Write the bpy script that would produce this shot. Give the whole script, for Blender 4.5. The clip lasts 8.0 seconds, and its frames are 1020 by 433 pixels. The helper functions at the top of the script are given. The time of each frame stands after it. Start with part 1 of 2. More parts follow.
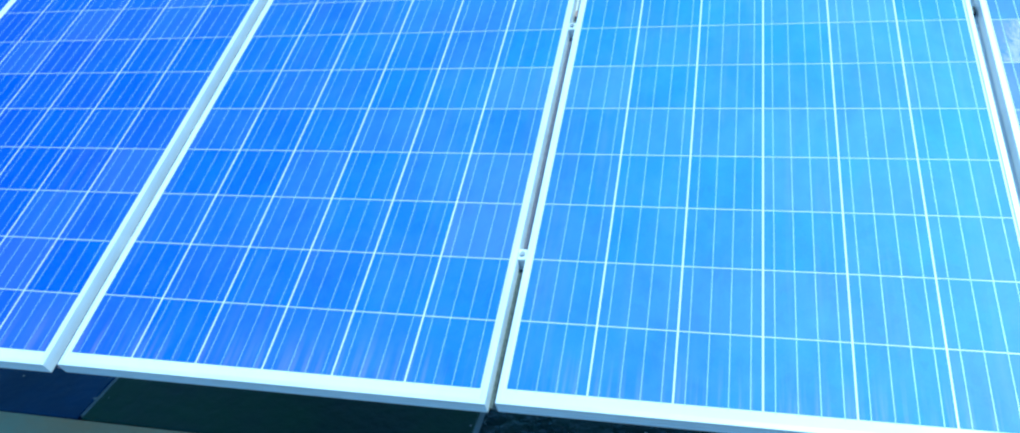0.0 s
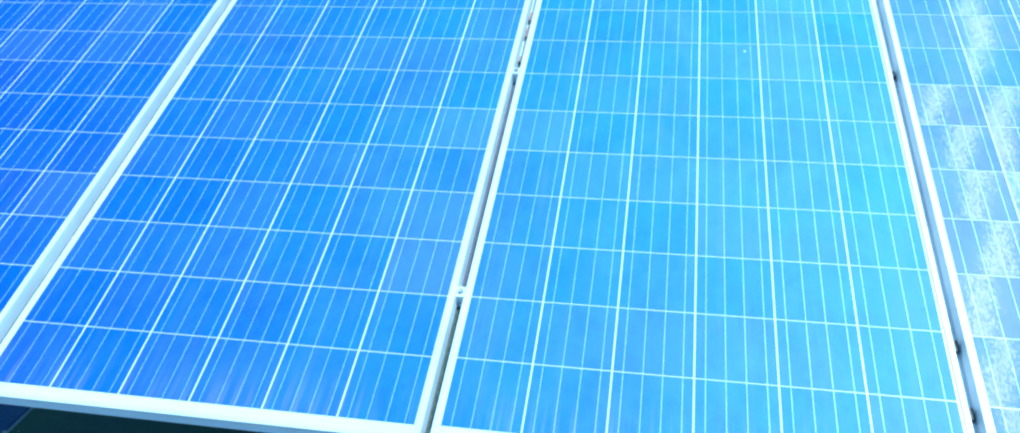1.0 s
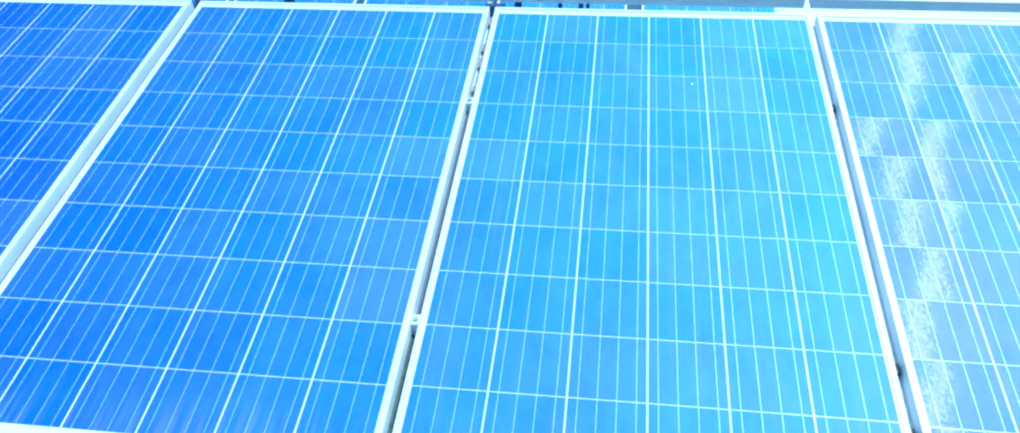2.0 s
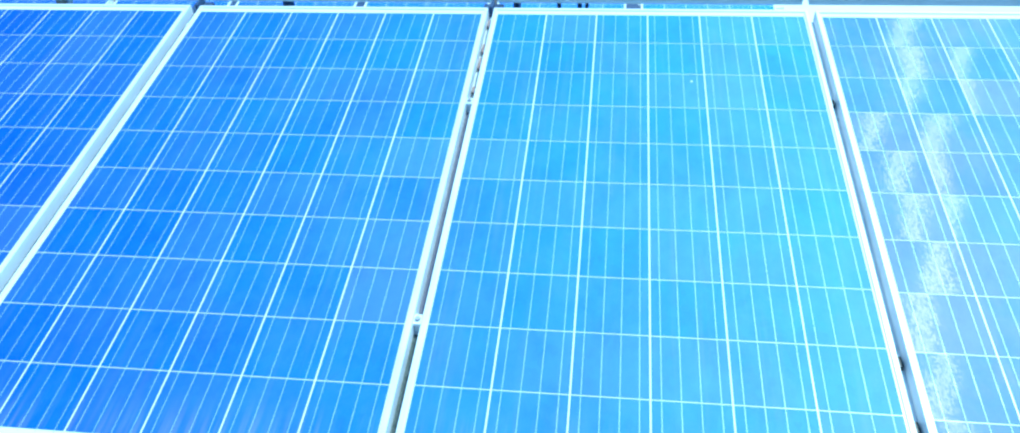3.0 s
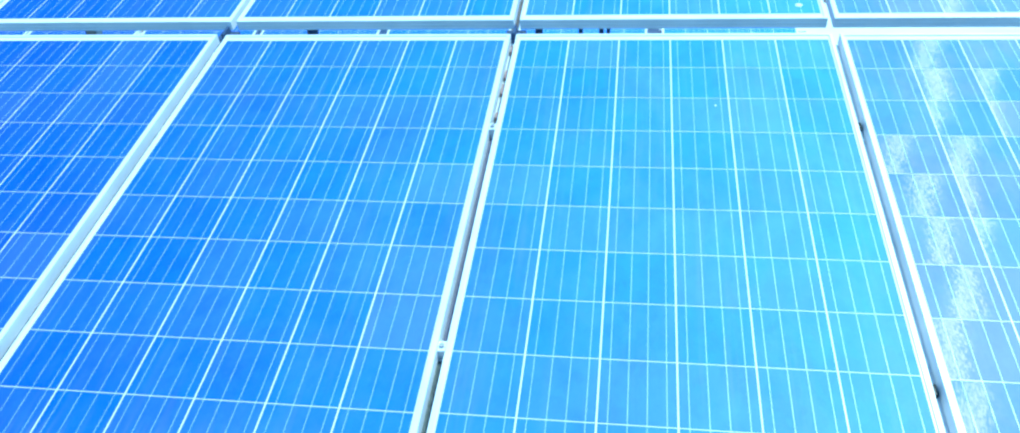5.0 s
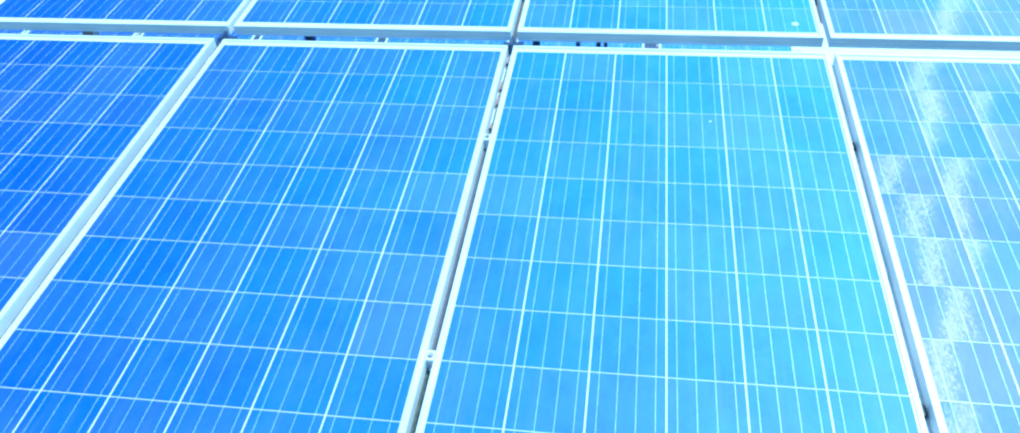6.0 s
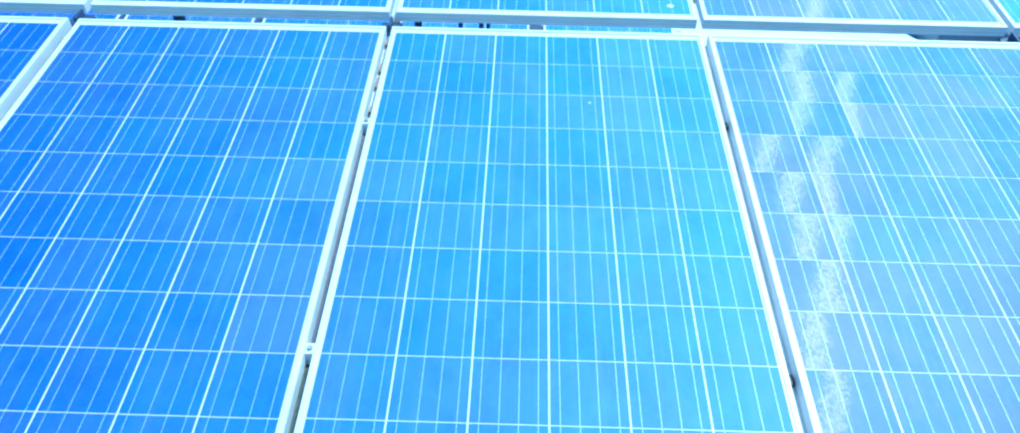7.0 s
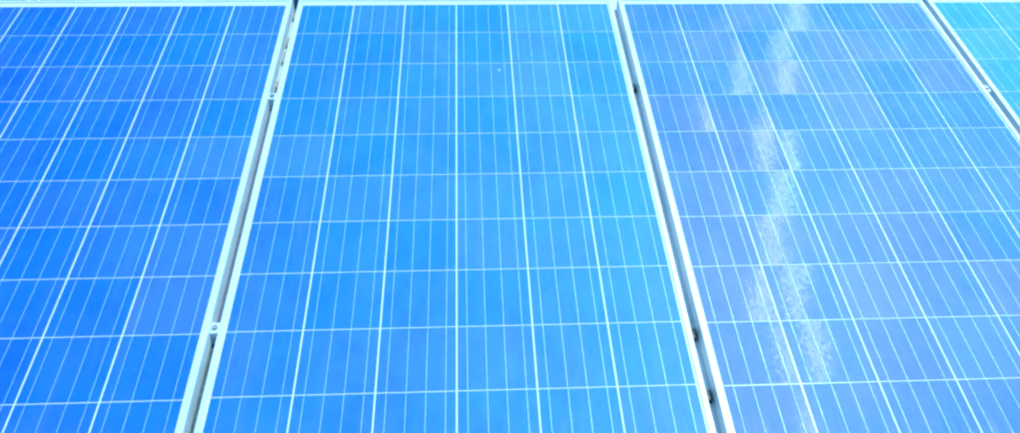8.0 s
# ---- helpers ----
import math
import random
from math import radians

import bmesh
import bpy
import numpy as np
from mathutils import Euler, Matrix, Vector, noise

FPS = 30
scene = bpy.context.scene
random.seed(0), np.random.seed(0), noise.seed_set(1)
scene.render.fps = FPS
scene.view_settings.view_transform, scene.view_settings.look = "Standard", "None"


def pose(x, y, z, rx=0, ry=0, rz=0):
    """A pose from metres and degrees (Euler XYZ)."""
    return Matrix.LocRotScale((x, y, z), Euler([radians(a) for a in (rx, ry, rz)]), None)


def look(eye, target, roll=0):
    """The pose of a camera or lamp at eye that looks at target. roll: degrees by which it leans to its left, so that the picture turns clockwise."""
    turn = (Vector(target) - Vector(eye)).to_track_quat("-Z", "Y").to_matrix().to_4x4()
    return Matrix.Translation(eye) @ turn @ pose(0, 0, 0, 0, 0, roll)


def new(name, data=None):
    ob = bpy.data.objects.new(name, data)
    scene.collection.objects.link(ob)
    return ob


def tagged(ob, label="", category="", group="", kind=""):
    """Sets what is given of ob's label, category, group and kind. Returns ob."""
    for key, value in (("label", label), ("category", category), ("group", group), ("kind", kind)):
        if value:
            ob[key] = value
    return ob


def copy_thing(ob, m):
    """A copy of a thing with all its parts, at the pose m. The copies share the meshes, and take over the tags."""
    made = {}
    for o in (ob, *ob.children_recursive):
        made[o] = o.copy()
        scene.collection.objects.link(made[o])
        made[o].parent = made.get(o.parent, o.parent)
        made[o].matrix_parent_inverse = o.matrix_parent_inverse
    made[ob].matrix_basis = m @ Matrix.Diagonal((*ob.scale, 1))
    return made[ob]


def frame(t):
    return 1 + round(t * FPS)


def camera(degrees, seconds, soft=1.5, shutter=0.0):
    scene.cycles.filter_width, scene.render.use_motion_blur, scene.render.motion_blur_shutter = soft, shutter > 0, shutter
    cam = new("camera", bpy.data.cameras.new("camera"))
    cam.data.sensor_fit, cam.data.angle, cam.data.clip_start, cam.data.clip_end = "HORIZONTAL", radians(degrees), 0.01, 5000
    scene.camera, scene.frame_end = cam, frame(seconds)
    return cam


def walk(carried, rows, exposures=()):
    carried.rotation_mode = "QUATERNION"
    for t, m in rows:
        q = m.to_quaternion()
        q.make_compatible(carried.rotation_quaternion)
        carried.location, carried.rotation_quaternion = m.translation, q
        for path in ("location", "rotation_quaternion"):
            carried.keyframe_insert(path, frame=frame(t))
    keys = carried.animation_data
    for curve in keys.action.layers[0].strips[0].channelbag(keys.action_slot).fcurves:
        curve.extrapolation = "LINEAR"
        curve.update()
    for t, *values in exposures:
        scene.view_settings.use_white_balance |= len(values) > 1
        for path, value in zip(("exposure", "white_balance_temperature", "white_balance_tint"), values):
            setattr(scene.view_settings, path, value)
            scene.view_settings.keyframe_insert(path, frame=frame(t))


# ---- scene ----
import itertools

# ---- camera ----
PATH = [
    (0.0, -0.0757, -1.9054, 1.5694, 59.569, 5.830, 13.508),
    (0.2, -0.0785, -1.9125, 1.5672, 60.627, 5.567, 13.522),
    (0.5, -0.0751, -1.9160, 1.5666, 61.393, 5.019, 13.718),
    (0.7, -0.0787, -1.9218, 1.5671, 61.943, 4.065, 12.898),
    (1.0, -0.0858, -1.9310, 1.5655, 62.462, 1.846, 10.473),
    (1.2, -0.0927, -1.9315, 1.5652, 62.790, 0.721, 8.962),
    (1.5, -0.1021, -1.9388, 1.5666, 63.225, -0.338, 7.169),
    (1.7, -0.1010, -1.9464, 1.5684, 64.232, -0.240, 6.993),
    (2.8, -0.0845, -1.9525, 1.5604, 64.794, 2.116, 8.457),
    (3.0, -0.0926, -1.9546, 1.5583, 64.734, 1.000, 7.142),
    (3.2, -0.0931, -1.9541, 1.5574, 64.803, 0.822, 6.405),
    (3.5, -0.0942, -1.9504, 1.5592, 64.722, 1.061, 6.204),
    (3.7, -0.0951, -1.9494, 1.5560, 64.942, 0.984, 6.072),
    (4.0, -0.0942, -1.9473, 1.5564, 65.275, 1.414, 6.380),
    (4.2, -0.0970, -1.9474, 1.5601, 65.534, 1.663, 6.857),
    (4.5, -0.0972, -1.9483, 1.5626, 66.206, 1.890, 7.810),
    (4.7, -0.0997, -1.9462, 1.5603, 66.447, 1.895, 8.068),
    (5.8, -0.0982, -1.9473, 1.5501, 66.519, 1.624, 9.164),
    (6.0, -0.0973, -1.9440, 1.5498, 67.349, 0.415, 8.520),
    (6.2, -0.1039, -1.9389, 1.5541, 67.279, -0.377, 6.988),
    (6.4, -0.0961, -1.9315, 1.5546, 67.278, -0.557, 5.708),
    (6.5, -0.0962, -1.9270, 1.5610, 67.247, -1.244, 4.508),
    (6.7, -0.0890, -1.9236, 1.5566, 66.782, -1.291, 3.484),
    (7.0, -0.0703, -1.9166, 1.5552, 65.946, -1.188, 1.235),
    (7.2, -0.0577, -1.9113, 1.5561, 65.895, -0.763, -0.710),
    (7.3, -0.0492, -1.9108, 1.5541, 65.787, -0.669, -2.075),
    (7.5, -0.0328, -1.9086, 1.5500, 65.078, -0.536, -4.129),
    (7.7, -0.0156, -1.9097, 1.5513, 64.556, -0.053, -4.531),
    (8.0, 0.0335, -1.9267, 1.5479, 64.120, -0.282, -2.872),
]
EXPOSURES = [
    (0.0, 0.55, 4350, -20),
    (0.5, 0.57, 4350, -20),
    (0.7, 0.60, 4350, -20),
    (1.0, 0.74, 4350, -20),
    (6.5, 0.76, 4350, -20),
    (7.0, 0.69, 4350, -20),
    (7.5, 0.53, 4350, -20),
    (8.0, 0.38, 4350, -20),
]
cam = camera(62.97, 8.0, soft=2.0)
walk(cam, [(row[0], pose(*row[1:])) for row in PATH], EXPOSURES)

# ---- light: high sun beyond the array, a little to the right, clear sky ----
SUN = Vector((0.325, 0.17, 0.93)).normalized()
world = bpy.data.worlds.new("sky")
scene.world = world
world.use_nodes = True
wn = world.node_tree.nodes
sky = wn.new("ShaderNodeTexSky")
sky.sky_type = "NISHITA"
sky.sun_disc = False
sky.dust_density, sky.ozone_density, sky.air_density = 0.1, 5.0, 1.0
sky.sun_elevation = math.asin(SUN.z)
sky.sun_rotation = math.atan2(SUN.x, SUN.y)
wn["Background"].inputs["Strength"].default_value = 0.15
world.node_tree.links.new(sky.outputs["Color"], wn["Background"].inputs["Color"])
sun_data = bpy.data.lights.new("sun", "SUN")
sun_data.energy, sun_data.angle, sun_data.color = 3.6, radians(0.53), (1.0, 0.87, 0.68)
sun = new("sun", sun_data)
sun.matrix_world = look(SUN * 30, (0, 0, 0))

# ---- measures of the array ----
TILT = 20.0
COL, ROW, PITCH = 0.1605, 0.1574, 1.0135      # cell columns, cell rows, module to module
WIDE, LONG = 0.992, 1.640                     # module
STEP = 1.731                                  # lower tier to upper tier, up the slope
TOP, LOW = 0.0025, -0.0325                     # lip and foot of a module's frame, from the cells' face
BASE = 0.7305                                 # height of the lower tier's middle line
SLOPE = pose(0, 0, BASE, TILT, 0, 0)          # plane of the modules: x along, y up the slope, z off it


# ---- materials ----
def material(name):
    m = bpy.data.materials.new(name)
    m.use_nodes = True
    nt = m.node_tree
    return m, nt, nt.nodes["Principled BSDF"]


def node(nt, kind, **values):
    n = nt.nodes.new("ShaderNode" + kind)
    for key, value in values.items():
        n.inputs[key.replace("_", " ")].default_value = value
    return n


def link(nt, a, b):
    nt.links.new(a, b)


def math_node(nt, op, a, b=0.0, clamp=False):
    n = nt.nodes.new("ShaderNodeMath")
    n.operation, n.use_clamp = op, clamp
    for k, v in enumerate((a, b)):
        if isinstance(v, (int, float)):
            n.inputs[k].default_value = v
        else:
            link(nt, v, n.inputs[k])
    return n.outputs[0]


def mix_colour(nt, factor, a, b, blend="MIX"):
    n = nt.nodes.new("ShaderNodeMix")
    n.data_type, n.blend_type = "RGBA", blend
    for k, v in ((0, factor), (6, a), (7, b)):
        if isinstance(v, (int, float, tuple)):
            n.inputs[k].default_value = v
        else:
            link(nt, v, n.inputs[k])
    return n.outputs[2]


def ramp(nt, value, low, high, a=0.0, b=1.0):
    n = nt.nodes.new("ShaderNodeMapRange")
    n.interpolation_type = "SMOOTHSTEP"
    link(nt, value, n.inputs[0])
    for k, v in enumerate((low, high, a, b)):
        n.inputs[k + 1].default_value = v
    return n.outputs[0]


def vector_node(nt, op, a, b):
    n = nt.nodes.new("ShaderNodeVectorMath")
    n.operation = op
    for k, v in enumerate((a, b)):
        if isinstance(v, tuple):
            n.inputs[k].default_value = v
        else:
            link(nt, v, n.inputs[k])
    return n.outputs[0]


def noise_colour(nt, vector, scale):
    n = node(nt, "TexNoise", Scale=scale, Detail=2.0)
    link(nt, vector, n.inputs["Vector"])
    return n.outputs["Color"]


def noise_tex(nt, vector, scale, detail=4.0, rough=0.55):
    n = node(nt, "TexNoise", Scale=scale, Detail=detail, Roughness=rough)
    link(nt, vector, n.inputs["Vector"])
    return n.outputs["Fac"]


def mapped(nt, vector, loc=(0, 0, 0), rot=(0, 0, 0), scale=(1, 1, 1), kind="POINT"):
    n = nt.nodes.new("ShaderNodeMapping")
    n.vector_type = kind
    link(nt, vector, n.inputs[0])
    n.inputs["Location"].default_value = loc
    n.inputs["Rotation"].default_value = rot
    n.inputs["Scale"].default_value = scale
    return n.outputs[0]


def bump(nt, height, strength, distance, bsdf):
    n = node(nt, "Bump", Strength=strength, Distance=distance)
    link(nt, height, n.inputs["Height"])
    link(nt, n.outputs[0], bsdf.inputs["Normal"])


def slope_coords(nt):
    """World position laid out on the plane of the modules."""
    geo = nt.nodes.new("ShaderNodeNewGeometry")
    return mapped(nt, geo.outputs["Position"], (0, 0, BASE), (radians(TILT), 0, 0), kind="TEXTURE")


def cell_material(name, veil=0.0, film=0.345, sheen=0.0008, cool=(0.14, 0.425, 0.80, 1), warm=(0.17, 0.39, 0.81, 1)):
    """Polycrystalline silicon under dusty textured glass. veil: weight of a pale lilac tone mixed in, more in some
    cells; film: weight of its broad gloss; cool, warm: the two tints of that gloss;
    sheen: weight of the narrow gloss, drawn out up the slope. A cell's lean stands in its object colour."""
    m, nt, bsdf = material(name)
    uv = slope_coords(nt)
    info = nt.nodes.new("ShaderNodeObjectInfo")
    rnd = info.outputs["Random"]
    own = nt.nodes.new("ShaderNodeTexWhiteNoise")
    own.noise_dimensions = "1D"
    link(nt, rnd, own.inputs["W"])
    crystal = node(nt, "TexVoronoi", Scale=75.0)
    link(nt, mapped(nt, uv, scale=(1.0, 0.6, 1.0)), crystal.inputs["Vector"])
    grain = nt.nodes.new("ShaderNodeSeparateColor")
    link(nt, crystal.outputs["Color"], grain.inputs[0])
    cloud = noise_tex(nt, uv, 3.2)
    shade = math_node(nt, "ADD", math_node(nt, "MULTIPLY", rnd, 0.46), math_node(nt, "MULTIPLY", grain.outputs[0], 0.20))
    shade = math_node(nt, "ADD", shade, math_node(nt, "MULTIPLY", cloud, 0.50))
    patch = noise_tex(nt, mapped(nt, uv, scale=(1.0, 0.5, 1.0)), 17.0, 3.0, 0.6)
    shade = math_node(nt, "SUBTRACT", shade, ramp(nt, patch, 0.54, 0.74, 0.0, 0.34), clamp=True)
    base = mix_colour(nt, shade, (0.009, 0.004, 0.40, 1), (0.032, 0.046, 0.57, 1))
    violet = math_node(nt, "MULTIPLY", math_node(nt, "GREATER_THAN", rnd, 0.92), 0.40)
    base = mix_colour(nt, violet, base, (0.090, 0.090, 0.66, 1))
    # thin dust, in runs down the slope
    runs = noise_tex(nt, mapped(nt, uv, scale=(26.0, 1.3, 1.0)), 1.0, 5.0, 0.6)
    fine = noise_tex(nt, uv, 210.0, 2.0)
    dust = math_node(nt, "MULTIPLY", ramp(nt, runs, 0.50, 0.80), 0.10)
    dust = math_node(nt, "ADD", dust, math_node(nt, "MULTIPLY", ramp(nt, fine, 0.45, 0.8), 0.03))
    # washed-down dust gathers above the lower frame bar
    along = nt.nodes.new("ShaderNodeSeparateXYZ")
    link(nt, uv, along.inputs[0])
    wisps = noise_tex(nt, mapped(nt, uv, scale=(62.0, 2.2, 1.0)), 1.0, 4.0, 0.6)
    foot = math_node(nt, "MULTIPLY", ramp(nt, along.outputs[1], -0.66, -0.80), ramp(nt, wisps, 0.46, 0.66))
    dust = math_node(nt, "ADD", dust, math_node(nt, "MULTIPLY", foot, 0.24))
    # the veil's pale lilac tone is added to the same mask
    if veil:
        dust = math_node(nt, "ADD", dust, math_node(nt, "MULTIPLY", ramp(nt, math_node(nt, "ADD", rnd, math_node(nt, "MULTIPLY", cloud, 0.6)), 0.3, 1.0), veil))
    colour = mix_colour(nt, dust, base, (0.48, 0.40, 0.64, 1))
    link(nt, colour, bsdf.inputs["Base Color"])
    bsdf.inputs["Roughness"].default_value = 0.5
    bsdf.inputs["Coat Weight"].default_value = 0.06
    bsdf.inputs["Specular IOR Level"].default_value = 0.22
    link(nt, ramp(nt, cloud, 0.3, 0.7, 0.30, 0.42), bsdf.inputs["Coat Roughness"])
    # the nitride film on the silicon gives a broad blue-green gloss
    gloss = nt.nodes.new("ShaderNodeBsdfAnisotropic")
    gloss.distribution = "BECKMANN"
    gloss.inputs["Roughness"].default_value = 0.66
    both = nt.nodes.new("ShaderNodeMixShader")
    # it varies from cell to cell and in soft clouds
    weight = math_node(nt, "ADD", math_node(nt, "MULTIPLY", own.outputs["Value"], 0.12), math_node(nt, "MULTIPLY", ramp(nt, cloud, 0.3, 0.7), 0.16))
    smudge = noise_tex(nt, mapped(nt, uv, scale=(1.0, 0.7, 1.0)), 13.0, 5.0, 0.65)
    weight = math_node(nt, "ADD", weight, math_node(nt, "MULTIPLY", ramp(nt, smudge, 0.35, 0.65), 0.16))
    weight = math_node(nt, "ADD", weight, math_node(nt, "MULTIPLY", grain.outputs[1], 0.09))
    weight = math_node(nt, "MULTIPLY", math_node(nt, "ADD", weight, 0.755), film)
    tint = math_node(nt, "ADD", math_node(nt, "MULTIPLY", own.outputs["Value"], 0.45), math_node(nt, "MULTIPLY", smudge, 0.75))
    broad = noise_tex(nt, mapped(nt, uv, (3.0, 5.0, 0.0), scale=(1.6, 1.0, 1.0)), 3.5, 3.0)
    tint = math_node(nt, "ADD", tint, math_node(nt, "MULTIPLY", broad, 0.6))
    link(nt, mix_colour(nt, ramp(nt, tint, 0.66, 1.14), cool, warm), gloss.inputs["Color"])
    link(nt, math_node(nt, "SUBTRACT", weight, math_node(nt, "MULTIPLY", dust, film * 0.9)), both.inputs[0])
    link(nt, bsdf.outputs[0], both.inputs[1])
    link(nt, gloss.outputs[0], both.inputs[2])
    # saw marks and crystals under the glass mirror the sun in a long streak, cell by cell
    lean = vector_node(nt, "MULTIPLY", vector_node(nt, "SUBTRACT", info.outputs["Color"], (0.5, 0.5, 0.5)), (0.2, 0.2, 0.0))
    facet = node(nt, "TexVoronoi", Scale=1.0)
    link(nt, mapped(nt, uv, scale=(420.0, 150.0, 1.0)), facet.inputs["Vector"])
    glint = vector_node(nt, "MULTIPLY", vector_node(nt, "SUBTRACT", facet.outputs["Color"], (0.5, 0.5, 0.5)), (0.013, 0.03, 0.0))
    bow = noise_colour(nt, mapped(nt, uv, scale=(9.0, 4.0, 1.0)), 1.0)
    bow = vector_node(nt, "MULTIPLY", vector_node(nt, "SUBTRACT", bow, (0.5, 0.5, 0.5)), (0.022, 0.04, 0.0))
    geo = nt.nodes.new("ShaderNodeNewGeometry")
    normal = geo.outputs["Normal"]
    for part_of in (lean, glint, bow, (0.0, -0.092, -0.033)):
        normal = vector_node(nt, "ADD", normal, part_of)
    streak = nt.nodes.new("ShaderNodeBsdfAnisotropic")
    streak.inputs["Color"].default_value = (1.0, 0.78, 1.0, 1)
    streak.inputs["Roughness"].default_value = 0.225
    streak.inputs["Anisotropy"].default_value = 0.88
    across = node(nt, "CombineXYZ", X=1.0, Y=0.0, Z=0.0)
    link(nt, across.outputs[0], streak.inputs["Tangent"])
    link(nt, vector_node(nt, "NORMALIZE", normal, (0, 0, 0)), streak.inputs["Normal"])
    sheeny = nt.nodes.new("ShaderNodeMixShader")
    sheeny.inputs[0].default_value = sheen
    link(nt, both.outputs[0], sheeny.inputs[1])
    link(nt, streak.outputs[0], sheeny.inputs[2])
    link(nt, sheeny.outputs[0], nt.nodes["Material Output"].inputs["Surface"])
    return m


CELL = cell_material("blue_silicon")
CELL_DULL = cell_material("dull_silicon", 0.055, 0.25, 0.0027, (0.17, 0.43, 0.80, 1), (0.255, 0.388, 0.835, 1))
# faint sun glare, put into the cell colour as a pale violet tone
CELL_GLARE = cell_material("faint_glare_silicon", 0.07, 0.33)


def plain_material(name, a, b, rough=0.5, metal=0.0, scale=12.0, relief=0.0, fine=90.0, coat=0.0):
    m, nt, bsdf = material(name)
    geo = nt.nodes.new("ShaderNodeNewGeometry")
    pos = geo.outputs["Position"]
    big, small = noise_tex(nt, pos, scale), noise_tex(nt, pos, fine, 3.0)
    f = math_node(nt, "ADD", math_node(nt, "MULTIPLY", ramp(nt, big, 0.3, 0.7), 0.65), math_node(nt, "MULTIPLY", small, 0.35))
    link(nt, mix_colour(nt, f, (*a, 1), (*b, 1)), bsdf.inputs["Base Color"])
    link(nt, ramp(nt, big, 0.3, 0.7, rough * 0.85, min(1.0, rough * 1.15)), bsdf.inputs["Roughness"])
    bsdf.inputs["Metallic"].default_value = metal
    bsdf.inputs["Coat Weight"].default_value = coat
    bsdf.inputs["Coat Roughness"].default_value = 0.2
    if relief:
        bump(nt, small, 0.6, relief, bsdf)
    return m


SHEET = plain_material("white_backsheet", (0.70, 0.73, 0.72), (0.78, 0.80, 0.78), 0.5, 0.0, 6.0, 0.0, 120.0, 0.08)
RIBBON = plain_material("tinned_ribbon", (0.46, 0.62, 0.66), (0.58, 0.71, 0.74), 0.5, 0.2, 20.0)
ALUMINIUM = plain_material("anodised_aluminium", (0.70, 0.73, 0.76), (0.80, 0.82, 0.84), 0.45, 0.1, 7.0, 0.0002, 160.0)
RAIL = plain_material("mill_aluminium", (0.58, 0.60, 0.62), (0.74, 0.75, 0.76), 0.4, 0.4, 9.0, 0.0002, 140.0)
STEEL = plain_material("galvanised_steel", (0.26, 0.28, 0.31), (0.40, 0.42, 0.45), 0.5, 0.6, 22.0, 0.0004, 60.0)
RUBBER = plain_material("black_plastic", (0.012, 0.013, 0.016), (0.03, 0.03, 0.035), 0.55, 0.0, 40.0)
# near-black slab tones: blue, green and a glossier blue-green
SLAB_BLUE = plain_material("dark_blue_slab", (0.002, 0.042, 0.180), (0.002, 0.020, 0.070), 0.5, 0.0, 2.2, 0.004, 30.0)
SLAB_GREEN = plain_material("dark_green_slab", (0.002, 0.016, 0.020), (0.020, 0.062, 0.016), 0.5, 0.0, 2.6, 0.004, 30.0)
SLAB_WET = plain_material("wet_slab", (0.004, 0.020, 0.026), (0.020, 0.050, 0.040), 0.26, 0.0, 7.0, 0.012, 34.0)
MORTAR = plain_material("pale_mortar", (0.34, 0.35, 0.34), (0.48, 0.47, 0.44), 0.85, 0.0, 14.0, 0.002, 70.0)
SOIL = plain_material("brown_soil", (0.06, 0.05, 0.042), (0.13, 0.10, 0.075), 0.95, 0.0, 6.0, 0.008, 38.0)
GRIT = plain_material("grey_grit", (0.16, 0.15, 0.15), (0.36, 0.34, 0.32), 0.9, 0.0, 9.0, 0.002, 90.0)
WHITEWASH = plain_material("whitewashed_concrete", (0.62, 0.65, 0.65), (0.74, 0.77, 0.76), 0.8, 0.0, 3.0, 0.002, 60.0)
# tones for the joint strips, with the shade of the gaps put in
JOINT_GREY = plain_material("shaded_joint_grey", (0.10, 0.10, 0.15), (0.16, 0.16, 0.23), 0.7, 0.0, 16.0, 0.001, 120.0)
JOINT_DARK = plain_material("gritty_joint_dark", (0.03, 0.042, 0.045), (0.15, 0.17, 0.165), 0.9, 0.0, 110.0, 0.003, 210.0)
CLIP = plain_material("brown_plastic", (0.30, 0.20, 0.20), (0.42, 0.30, 0.30), 0.6, 0.0, 30.0)
DARKBLUE = plain_material("dark_blue_paint", (0.03, 0.05, 0.12), (0.05, 0.08, 0.17), 0.5, 0.0, 20.0)
CONDUIT = plain_material("blue_plastic", (0.05, 0.12, 0.38), (0.09, 0.18, 0.48), 0.5, 0.0, 20.0)
KERB = plain_material("dusty_concrete", (0.50, 0.54, 0.34), (0.66, 0.38, 0.16), 0.9, 0.0, 1.3, 0.003, 45.0)
CABINET = plain_material("blue_grey_paint", (0.16, 0.20, 0.30), (0.22, 0.27, 0.38), 0.5, 0.0, 5.0, 0.0003, 80.0)


# ---- mesh helpers ----
def box(bm, x0, x1, y0, y1, z0, z1):
    v = [bm.verts.new(p) for p in itertools.product((x0, x1), (y0, y1), (z0, z1))]
    for f in ((0, 1, 3, 2), (4, 6, 7, 5), (0, 4, 5, 1), (2, 3, 7, 6), (0, 2, 6, 4), (1, 5, 7, 3)):
        bm.faces.new([v[i] for i in f])


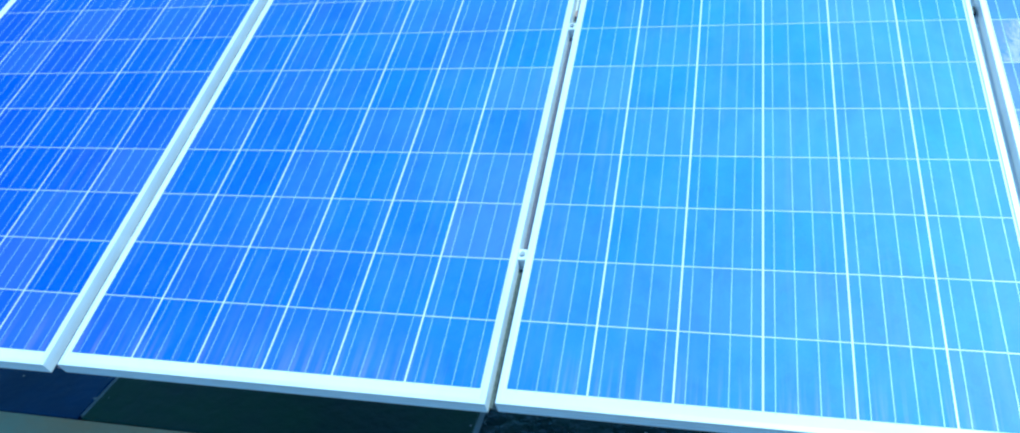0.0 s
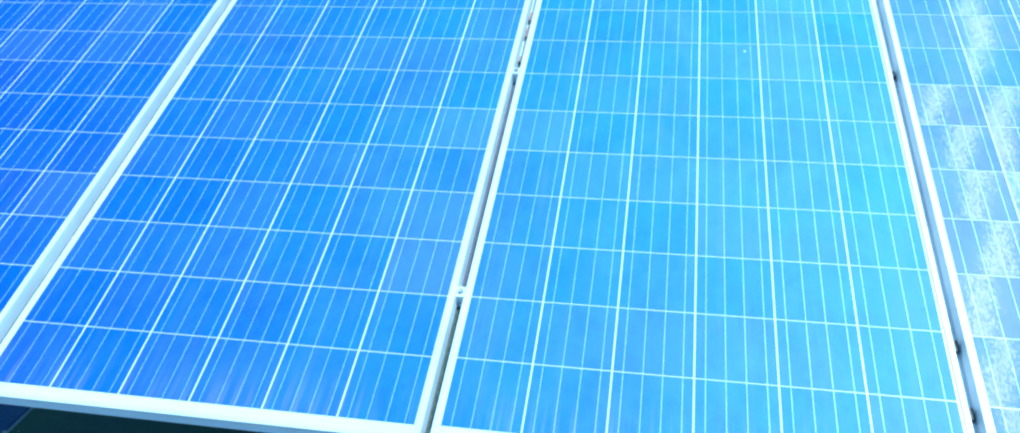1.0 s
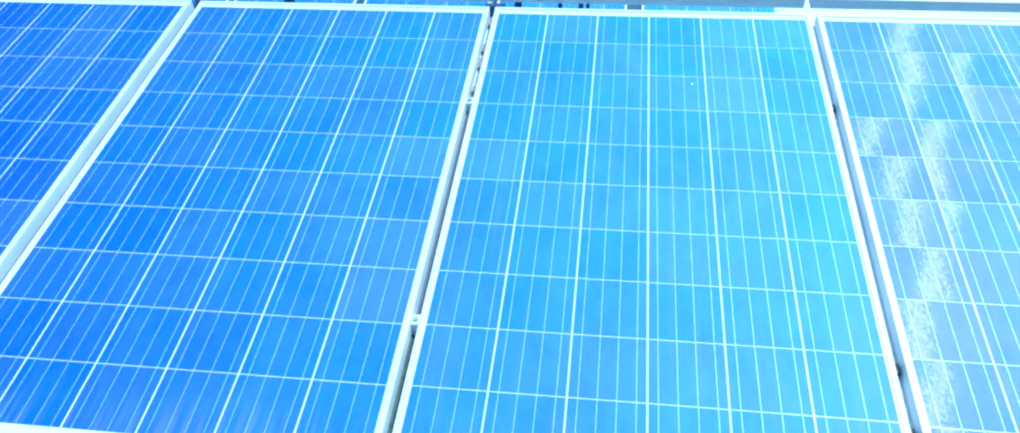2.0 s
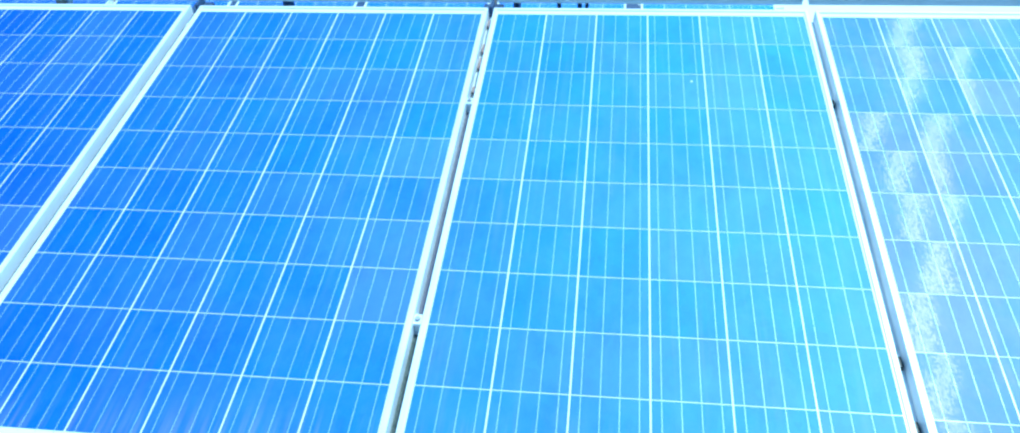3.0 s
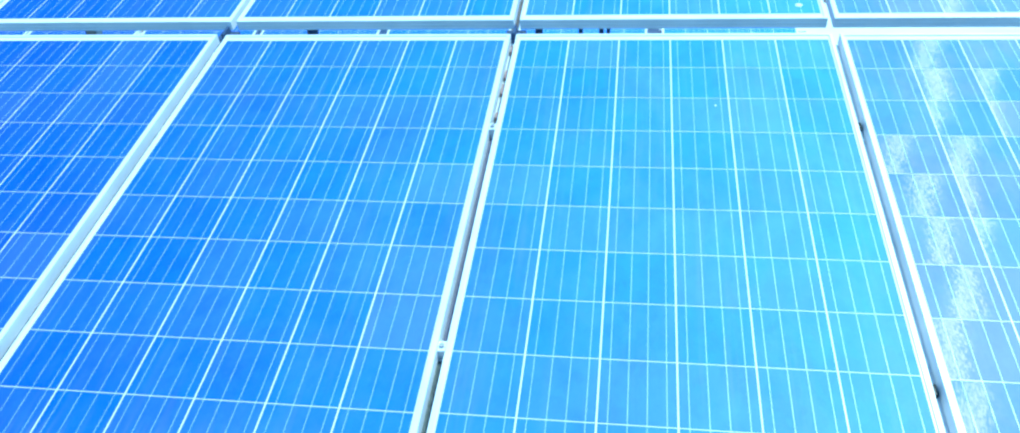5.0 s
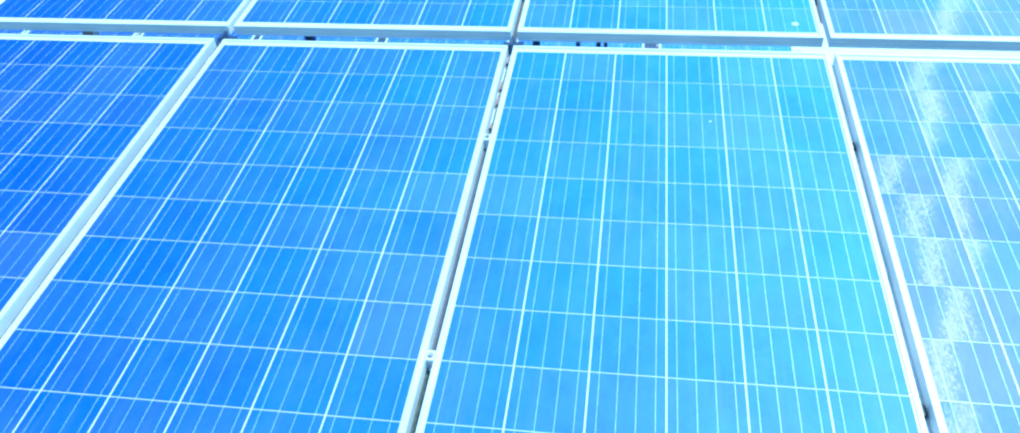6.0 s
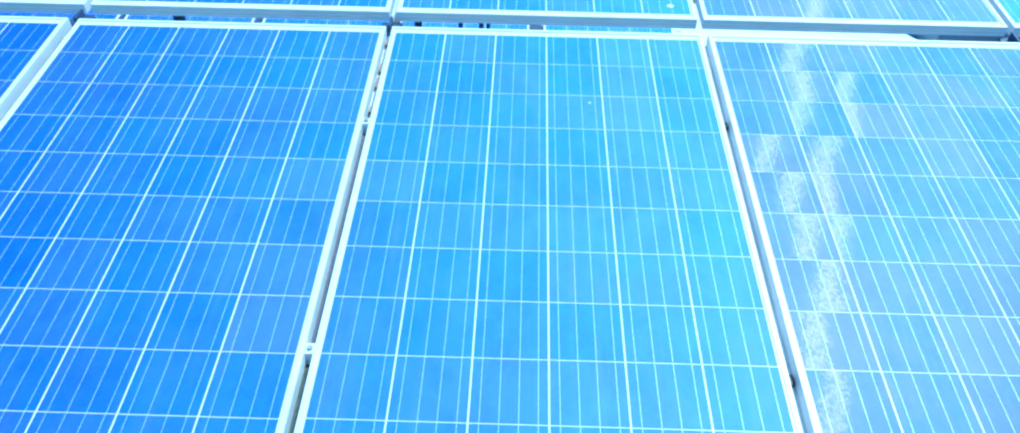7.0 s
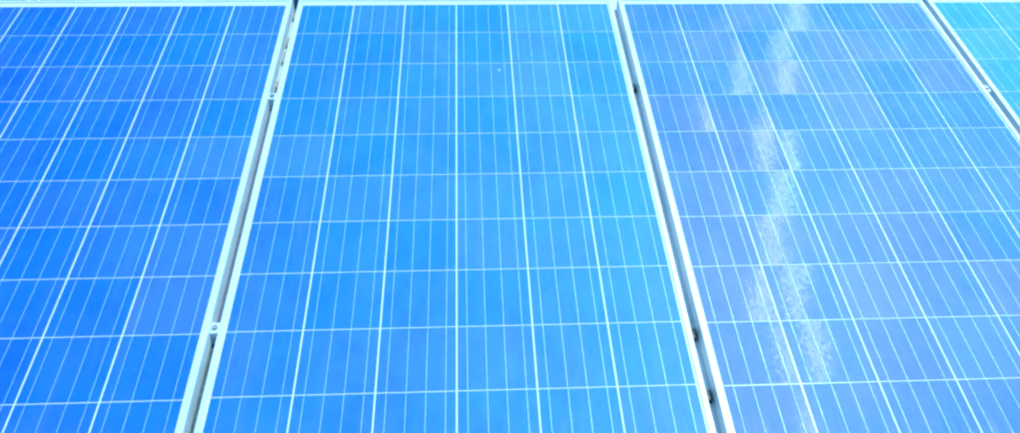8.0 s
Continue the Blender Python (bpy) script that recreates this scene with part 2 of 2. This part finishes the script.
def bevelled(bm, width, segments=1):
    bmesh.ops.bevel(bm, geom=list(bm.edges), offset=width, segments=segments, affect="EDGES", profile=0.5)


def swept(bm, profile, x0, x1, mitre=0.0):
    """A profile of (y, z) swept along x; with mitre the ends are cut at 45 degrees."""
    ends = [[bm.verts.new((x + s * mitre * y, y, z)) for y, z in profile] for x, s in ((x0, 1), (x1, -1))]
    n = len(profile)
    for i in range(n):
        j = (i + 1) % n
        bm.faces.new((ends[0][i], ends[0][j], ends[1][j], ends[1][i]))
    bm.faces.new(list(reversed(ends[0])))
    bm.faces.new(ends[1])
    bmesh.ops.recalc_face_normals(bm, faces=list(bm.faces))


def mesh(name, bm, mat):
    data = bpy.data.meshes.new(name)
    bm.to_mesh(data)
    bm.free()
    data.materials.append(mat)
    return data


def placed(name, data, parent=None, m=None, label=""):
    ob = new(name, data)
    ob.parent = parent
    if m is not None:
        ob.matrix_basis = m
    return tagged(ob, label)


def part(name, bm, mat, parent, label="", m=None):
    return placed(name, mesh(name, bm, mat), parent, m, label)


def empty(name, m):
    ob = new(name)
    ob.empty_display_size = 0.1
    ob.matrix_basis = m
    return ob


# ---- ground ----
def make_ground():
    near = [-9 + 0.15 * i for i in range(121)]
    far = [12, 18, 30, 60, 120, 300, 800, 2000]
    line = [-f for f in reversed(far)] + near + far
    bm = bmesh.new()
    grid = []
    for y in line:
        grid.append([])
        for x in line:
            z = 0.0
            if abs(x) < 9 and abs(y) < 9:
                z = 0.018 * (noise.noise((x * 1.3, y * 1.3, 3.0)) + 0.5 * noise.noise((x * 4.1, y * 4.1, 7.0))) - 0.014
            grid[-1].append(bm.verts.new((x, y, z)))
    for j in range(len(line) - 1):
        for i in range(len(line) - 1):
            bm.faces.new((grid[j][i], grid[j][i + 1], grid[j + 1][i + 1], grid[j + 1][i]))
    for f in bm.faces:
        f.smooth = True
    ob = placed("ground", mesh("ground", bm, SOIL))
    return tagged(ob, "dusty brown bare soil around the solar tables", "ground", kind="structure")


def make_gravel():
    rnd = random.Random(4)
    verts, faces = [], []
    for _ in range(4200):
        x, y = rnd.uniform(-3.6, 3.6), rnd.uniform(-0.1, 3.4)
        r = rnd.uniform(0.006, 0.022)
        k = len(verts)
        a = rnd.uniform(0, math.tau)
        for i in range(5):
            q = a + i * math.tau / 5
            verts.append((x + r * math.cos(q) * rnd.uniform(0.7, 1.2), y + r * math.sin(q) * rnd.uniform(0.7, 1.2), rnd.uniform(-0.02, 0.004)))
        verts.append((x, y, r * rnd.uniform(0.6, 1.0)))
        faces += [(k + i, k + (i + 1) % 5, k + 5) for i in range(5)]
        faces.append(tuple(k + i for i in reversed(range(5))))
    data = bpy.data.meshes.new("gravel")
    data.from_pydata(verts, [], faces)
    data.materials.append(GRIT)
    return tagged(placed("gravel", data), "loose grey gravel on the soil beneath the modules", "gravel", kind="stuff")


def make_slab_strip():
    strip = empty("drain_cover", pose(0, 0, 0))
    tagged(strip, "dark wet concrete slabs with pale mortar joints along the table", "pavement", kind="structure")
    bm = bmesh.new()
    box(bm, -5.26, 3.9, -0.515, -0.02, -0.06, 0.006)
    part("mortar_bed", bm, MORTAR, strip, "pale mortar bed")
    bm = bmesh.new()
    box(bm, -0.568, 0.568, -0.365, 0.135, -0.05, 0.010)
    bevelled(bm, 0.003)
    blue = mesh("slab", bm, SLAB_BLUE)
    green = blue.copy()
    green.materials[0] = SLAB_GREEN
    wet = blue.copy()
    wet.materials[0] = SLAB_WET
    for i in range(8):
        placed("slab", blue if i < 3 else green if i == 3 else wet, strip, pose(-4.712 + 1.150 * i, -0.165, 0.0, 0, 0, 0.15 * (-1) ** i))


def make_kerb():
    bm = bmesh.new()
    box(bm, -5.4, 4.0, -0.74, -0.533, -0.08, 0.011)
    bevelled(bm, 0.004)
    ob = placed("kerb", mesh("kerb", bm, KERB))
    return tagged(ob, "dusty grey and brown flush concrete edging strip", "kerb", kind="structure")


make_ground()
make_slab_strip()
make_kerb()


# ---- solar module ----
FRAME = [(0.0006, TOP), (0.0105, TOP), (0.0112, TOP - 0.0006), (0.0112, 0.0008), (0.0025, 0.0008), (0.0025, LOW + 0.0018), (0.024, LOW + 0.0018),
         (0.024, LOW), (0.0, LOW)]
PLAIN_SIDE = FRAME + [(0.0, TOP - 0.0006)]
GROOVED_SIDE = FRAME + [(0.0, -0.0270), (0.0016, -0.0258), (0.0016, -0.0208), (0.0, -0.0196), (0.0, -0.0140), (0.0012, -0.0128), (0.0012, -0.0098), (0.0, -0.0086), (0.0, TOP - 0.0006)]


def module_meshes():
    made = {}
    for key, length, profile in (("short", WIDE, GROOVED_SIDE), ("long", LONG, PLAIN_SIDE)):
        bm = bmesh.new()
        swept(bm, profile, -length / 2, length / 2, 1.0)
        made[key] = mesh("frame_" + key, bm, ALUMINIUM)
    bm = bmesh.new()
    box(bm, -WIDE / 2 + 0.0027, WIDE / 2 - 0.0027, -LONG / 2 + 0.0027, LONG / 2 - 0.0027, -0.0055, -0.0003)
    made["sheet"] = mesh("backsheet", bm, SHEET)
    bm = bmesh.new()
    box(bm, -0.0785, 0.0785, -0.0777, 0.0777, -0.00025, 0.0)
    made["cell"] = mesh("cell", bm, CELL)
    bm = bmesh.new()
    box(bm, -0.00047, 0.00047, -5 * ROW - 0.004, 5 * ROW + 0.004, -0.0002, 0.0002)
    made["ribbon"] = mesh("ribbon", bm, RIBBON)
    bm = bmesh.new()
    box(bm, -0.055, 0.055, -0.045, 0.045, -0.026, -0.0056)
    bevelled(bm, 0.004)
    made["junction"] = mesh("junction_box", bm, RUBBER)
    return made


PARTS = module_meshes()


rnd_lean = random.Random(12)
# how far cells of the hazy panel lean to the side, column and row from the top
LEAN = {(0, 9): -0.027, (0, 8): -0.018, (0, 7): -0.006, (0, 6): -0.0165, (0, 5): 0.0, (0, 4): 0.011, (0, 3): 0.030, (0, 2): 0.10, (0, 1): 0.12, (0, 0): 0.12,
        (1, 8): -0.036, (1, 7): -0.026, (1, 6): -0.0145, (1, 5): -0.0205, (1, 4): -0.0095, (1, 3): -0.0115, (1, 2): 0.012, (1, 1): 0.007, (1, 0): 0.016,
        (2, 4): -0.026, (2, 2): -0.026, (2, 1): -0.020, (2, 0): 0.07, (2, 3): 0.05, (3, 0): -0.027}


def make_module(m, label, kind_of_cell=None, odd=(), lean=None):
    """One 6 by 10 cell module. kind_of_cell: what its cells are made of, where not plain; odd: cells with faint glare
    put into their colour (column, row from the top);
    lean: how cells lie askew."""
    ob = empty("solar_panel", m)
    tagged(ob, label, "solar panel", "solar panels of the array")
    placed("backsheet", PARTS["sheet"], ob, None, "white backsheet under glass")
    for key, a, dx, dy in (("short", 0, 0, -LONG / 2), ("short", 180, 0, LONG / 2), ("long", 90, WIDE / 2, 0), ("long", -90, -WIDE / 2, 0)):
        placed("frame_bar", PARTS[key], ob, pose(dx, dy, 0, 0, 0, a), "silver-white aluminium frame bar")
    for c in range(6):
        for r in range(10):
            cell = placed("cell", PARTS["cell"], ob, pose((c - 2.5) * COL, (4.5 - r) * ROW, 0))
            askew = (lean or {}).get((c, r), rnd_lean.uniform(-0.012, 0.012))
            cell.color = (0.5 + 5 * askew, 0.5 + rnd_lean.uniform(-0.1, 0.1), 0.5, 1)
            own = CELL_GLARE if (c, r) in odd else kind_of_cell
            if own:
                cell.material_slots[0].link = "OBJECT"
                cell.material_slots[0].material = own
        for k in range(4):
            placed("ribbon", PARTS["ribbon"], ob, pose((c - 2.5) * COL + (k - 1.5) * 0.039, 0, 0))
    placed("junction_box", PARTS["junction"], ob, pose(0, LONG / 2 - 0.13, 0), "black junction box on the back")
    return ob


BLUE = "blue polycrystalline solar panel in a silver-white aluminium frame"
HAZY = "paler hazy blue solar panel with a streak of sun glare"

# small unevenness in how the lower modules sit on the rails: along, up and off the slope
SEAT = {-2: (-0.0054, -0.0115, 0.0110), -1: (0.0026, -0.0036, 0.0039), 0: (0.0, 0.0025, 0.0), 1: (-0.0005, -0.0041, 0.0025)}
plain = make_module(SLOPE @ pose(*SEAT[0]), BLUE)
for tier, k in itertools.product((0, 1), range(-3, 4)):
    at = SLOPE @ pose(k * PITCH, tier * STEP, 0)
    if tier == 0 and k in SEAT:
        at = at @ pose(*SEAT[k])
    if k == 1:
        make_module(at, HAZY, CELL_DULL, (), None if tier else LEAN)
    elif (tier, k) == (0, -1):
        make_module(at, "blue polycrystalline solar panel with faint violet glare painted on a few cells", None, ((5, 5), (5, 6), (5, 7)))
    elif (tier, k) != (0, 0):
        copy_thing(plain, at)


# ---- mounting table: rails, rafters, posts, clamps ----
def rail_mesh(length):
    bm = bmesh.new()
    w = 0.020
    swept(bm, [(-w, 0), (-0.006, 0), (-0.006, -0.008), (0.006, -0.008), (0.006, 0), (w, 0), (w, -0.016), (w - 0.002, -0.018),
               (w - 0.002, -0.024), (w, -0.026), (w, -0.040), (-w, -0.040), (-w, -0.026), (-w + 0.002, -0.024), (-w + 0.002, -0.018), (-w, -0.016)],
          -length / 2, length / 2)
    return mesh("rail", bm, RAIL)


def make_clamp():
    bm = bmesh.new()
    box(bm, -0.0095, 0.0095, -0.014, 0.014, LOW, -0.004)
    bevelled(bm, 0.001)
    body = mesh("clamp", bm, ALUMINIUM)
    bm = bmesh.new()
    bmesh.ops.create_cone(bm, cap_ends=True, segments=6, radius1=0.0065, radius2=0.006, depth=0.005, matrix=pose(0, 0, -0.0015))
    return body, mesh("bolt", bm, STEEL)


def make_table(tiers, columns, m, height_of, post_lines, label, unclamped=()):
    """The frame that carries the modules. m: plane of the modules; height_of: height over the ground of a place up the slope."""
    table = empty("mounting_table", m)
    tagged(table, label, "mounting frame")
    mid, span = (columns[0] + columns[-1]) / 2 * PITCH, (columns[-1] - columns[0] + 1) * PITCH + 0.12
    rail, (clamp, bolt) = rail_mesh(span), make_clamp()
    lines = [t * STEP + v for t in range(tiers) for v in (-0.455, 0.334)]
    for v in lines:
        placed("rail", rail, table, pose(mid, v, LOW), "silver aluminium rail")
        for k in columns[:-1]:
            if k not in unclamped:
                held = placed("clamp", clamp, table, pose((k + 0.5) * PITCH, v, 0), "silver mid clamp")
                placed("bolt", bolt, held, None, "dull steel hexagon bolt")
    low, high = lines[0] - 0.25, lines[-1] + 0.30
    bm = bmesh.new()
    box(bm, -0.03, 0.03, low, high, LOW - 0.125, LOW - 0.040)
    bevelled(bm, 0.003)
    rafter = mesh("rafter", bm, STEEL)
    bm = bmesh.new()
    box(bm, -0.03, 0.03, low, 0.70, LOW - 0.125, LOW - 0.040)
    bevelled(bm, 0.003)
    stub = mesh("rafter", bm, STEEL)
    for u, both in post_lines:
        placed("rafter", rafter if both else stub, table, pose(u, 0, 0), "galvanised steel rafter")
        for v in (low + 0.75, high - 0.25)[:1 + both]:
            h = height_of(v)
            bm = bmesh.new()
            box(bm, -0.03, 0.03, -0.03, 0.03, -h - 0.15, 0.0)
            bevelled(bm, 0.004)
            foot = pose(u, v, LOW - 0.125) @ pose(0, 0, 0, -TILT)
            part("post", bm, STEEL, table, "galvanised steel post", foot)
    return table


def make_cable_tray():
    """A white tray up the slope under one joint, with brown and black clips on it."""
    tray = empty("cable_tray", SLOPE @ pose(-PITCH / 2, 0, 0))
    tagged(tray, "white metal cable tray with brown clips under the panel joint", "cable tray")
    bm = bmesh.new()
    swept(bm, [(-0.024, -0.046), (0.024, -0.046), (0.024, -0.036), (0.022, -0.036), (0.022, -0.043), (-0.022, -0.043), (-0.022, -0.036), (-0.024, -0.036)], 0.365, 0.90)
    bmesh.ops.rotate(bm, verts=list(bm.verts), matrix=Matrix.Rotation(radians(90), 3, "Z"))
    part("tray", bm, WHITEWASH, tray, "white folded tray")
    for v, length, mat in ((0.785, 0.04, CLIP), (0.640, 0.045, CLIP), (0.560, 0.055, CLIP), (0.425, 0.03, CLIP), (0.380, 0.022, RUBBER)):
        bm = bmesh.new()
        box(bm, -0.008, 0.008, v - length / 2, v + length / 2, -0.043, -0.031)
        bevelled(bm, 0.002)
        part("clip", bm, mat, tray)


make_cable_tray()


def near_height(v):
    return BASE + v * math.sin(radians(TILT)) + (LOW - 0.125) * math.cos(radians(TILT))


near_table = make_table(2, list(range(-3, 4)), SLOPE, near_height, ((-2.9, True), (-1.525, False), (2.9, True)),
                  "silver aluminium rails on galvanised posts carrying two tiers of panels", (-2, 0))
for u in (-1.535, -0.508, 1.52, 2.54):
    bm = bmesh.new()
    box(bm, -0.034, 0.034, 0.836, 0.900, -0.062, -0.030)
    box(bm, -0.004, 0.004, 0.836, 0.896, -0.030, -0.004)
    bevelled(bm, 0.0015)
    part("bracket", bm, DARKBLUE, near_table, "dark blue painted splice bracket", pose(u, 0, 0))
# added strip, pale so that this joint does not go dark
bm = bmesh.new()
box(bm, -0.022, 0.022, -0.81, 0.81, LOW - 0.0045, LOW - 0.0006)
part("joint_strip", bm, ALUMINIUM, near_table, "added silver strip that lightens a joint from below", pose(0.5 * PITCH, 0, 0))
# added strips close the other joints to sunlight; their colours hold the gap's shade
for k in (-2.5, -1.5, 1.5, 2.5):
    bm = bmesh.new()
    box(bm, -0.022, 0.022, -0.812, 0.812, LOW - 0.0045, LOW - 0.0006)
    part("joint_strip", bm, JOINT_GREY, near_table, "added dull grey strip in the tone of a shaded joint", pose(k * PITCH, 0, 0))
for low, high, mat, words in ((-0.455, 0.355, JOINT_GREY, "added dull grey strip in the tone of a shaded joint"), (-0.812, -0.457, JOINT_DARK, "added dark gritty strip in the tone of a shaded joint")):
    bm = bmesh.new()
    box(bm, -0.022, 0.022, low, high, LOW - 0.0045, LOW - 0.0006)
    part("joint_strip", bm, mat, near_table, words, pose(-0.5 * PITCH, 0, 0))
# small black blocks added as the dark patches in this joint
for v in (-0.488, -0.640, 0.378):
    bm = bmesh.new()
    box(bm, -0.007, 0.007, -0.014, 0.014, LOW, -0.018)
    bevelled(bm, 0.002)
    part("dark_block", bm, RUBBER, near_table, "small black block in a joint", pose(0.5 * PITCH - 0.001, v, 0))

# ---- farther table, seen through the slit between the tiers ----
FAR_BASE = 0.175 + LONG / 2 * math.sin(radians(TILT))
FAR_SLOPE = pose(0.572, 4.20 + LONG / 2 * math.cos(radians(TILT)), FAR_BASE, TILT, 0, 0)
for k, dx in ((0, 0.0), (-1, -0.09), (-2, -0.129), (-3, -0.178), (-4, -0.212), (-5, -0.250), (-6, -0.260)):
    copy_thing(plain, FAR_SLOPE @ pose(k * PITCH + dx, 0, 0))


def far_height(v):
    return FAR_BASE + v * math.sin(radians(TILT)) + (LOW - 0.125) * math.cos(radians(TILT))


far_table = make_table(1, list(range(-6, 1)), FAR_SLOPE, far_height, ((-5.4, True), (-3.6, True), (-1.6, True), (-0.545, True)), "low mounting frame of aluminium rails on short steel posts")


def make_plinth():
    bm = bmesh.new()
    box(bm, 1.05, 2.95, 3.75, 5.9, -0.05, 0.26)
    bevelled(bm, 0.012, 2)
    ob = placed("concrete_plinth", mesh("concrete_plinth", bm, WHITEWASH))
    return tagged(ob, "whitewashed low concrete plinth beside the farther solar table", "plinth")


def make_cabinet():
    cab = empty("equipment_cabinet", pose(3.9, 4.75, 0))
    tagged(cab, "low blue-grey painted metal equipment box on the soil", "cabinet")
    bm = bmesh.new()
    box(bm, -0.92, 1.45, -0.45, 0.30, -0.02, 0.42)
    bevelled(bm, 0.01)
    part("body", bm, CABINET, cab)
    for x in (-0.91, -0.13, 0.65):
        bm = bmesh.new()
        box(bm, 0.02, 0.72, -0.466, -0.452, 0.05, 0.37)
        bevelled(bm, 0.004)
        door = part("door", bm, CABINET, cab, "", pose(x, 0, 0))
        bm = bmesh.new()
        box(bm, 0.62, 0.645, -0.482, -0.467, 0.16, 0.26)
        bevelled(bm, 0.003)
        part("handle", bm, RUBBER, door, "black plastic handle")


def make_conduit(u, y, width):
    """An upright cable conduit from the soil to the underside of the upper tier."""
    con = empty("cable_conduit", pose(u, y, 0))
    tagged(con, "dark blue plastic upright cable conduit under the upper panels", "conduit", "conduits under the panels")
    top = BASE + y * math.tan(radians(TILT)) - 0.060
    bm = bmesh.new()
    bmesh.ops.create_cone(bm, cap_ends=True, segments=14, radius1=width / 2, radius2=width / 2, depth=top + 0.06, matrix=pose(0, 0, top / 2 - 0.03))
    part("pipe", bm, CONDUIT, con)
    for z in (0.30, top - 0.22):
        bm = bmesh.new()
        bmesh.ops.create_cone(bm, cap_ends=True, segments=14, radius1=width * 0.62, radius2=width * 0.62, depth=0.04, matrix=pose(0, 0, z))
        part("collar", bm, STEEL, con)


for u, width in ((-0.555, 0.036), (-0.362, 0.020), (-0.268, 0.022), (-0.236, 0.018), (-1.651, 0.055)):
    make_conduit(u, 1.9, width)


def make_dropping(u, v, size, seed):
    rnd = random.Random(seed)
    bm = bmesh.new()
    bmesh.ops.create_icosphere(bm, subdivisions=2, radius=size)
    for q in bm.verts:
        q.co = Vector((q.co.x * rnd.uniform(0.85, 1.15), q.co.y * rnd.uniform(0.7, 1.3), max(q.co.z, 0) * 0.16))
    ob = placed("bird_dropping", mesh("bird_dropping", bm, WHITEWASH), None, SLOPE @ pose(u, v, 0.0001))
    return tagged(ob, "small dried white bird dropping on a blue cell", "dropping", "droppings on the panels")


for i, (u, v, size) in enumerate(((0.123, 0.440, 0.0035), (0.417, 0.999, 0.011), (-1.235, -0.587, 0.003))):
    make_dropping(u, v, size, i)

# dark plates added in the far gaps in place of the shade there
for u, half in ((-0.5535, 0.056), (-2.687, 0.037), (-3.742, 0.030)):
    bm = bmesh.new()
    box(bm, -half, half, -0.80, 0.80, -0.034, -0.010)
    bevelled(bm, 0.002)
    part("gap_shade_plate", bm, DARKBLUE, far_table, "added dark blue plate standing in for the shade between two panels", pose(u, 0, 0))

make_plinth()
make_cabinet()


def make_litter():
    """Tiny pale flakes blown onto the slabs and into their joints."""
    rnd = random.Random(9)
    verts, faces = [], []
    for _ in range(90):
        x, y = rnd.uniform(-3.4, 2.6), rnd.uniform(-0.52, -0.05)
        if rnd.random() < 0.35:
            x = rnd.choice((-1.837, -0.687, -2.987)) + rnd.uniform(-0.02, 0.02)
        r, a = rnd.uniform(0.002, 0.007), rnd.uniform(0, math.tau)
        k = len(verts)
        for q in (0.0, 1.9, 3.3, 4.9):
            verts.append((x + r * math.cos(a + q), y + r * math.sin(a + q) * rnd.uniform(0.4, 1.0), 0.0115 + rnd.uniform(0.0, 0.003)))
        verts.append((x, y, 0.0155))
        faces += [(k + i, k + (i + 1) % 4, k + 4) for i in range(4)]
    data = bpy.data.meshes.new("litter")
    data.from_pydata(verts, [], faces)
    data.materials.append(MORTAR)
    return tagged(placed("litter", data), "tiny pale flakes of litter on the dark slabs", "litter", kind="stuff")


make_litter()
make_gravel()
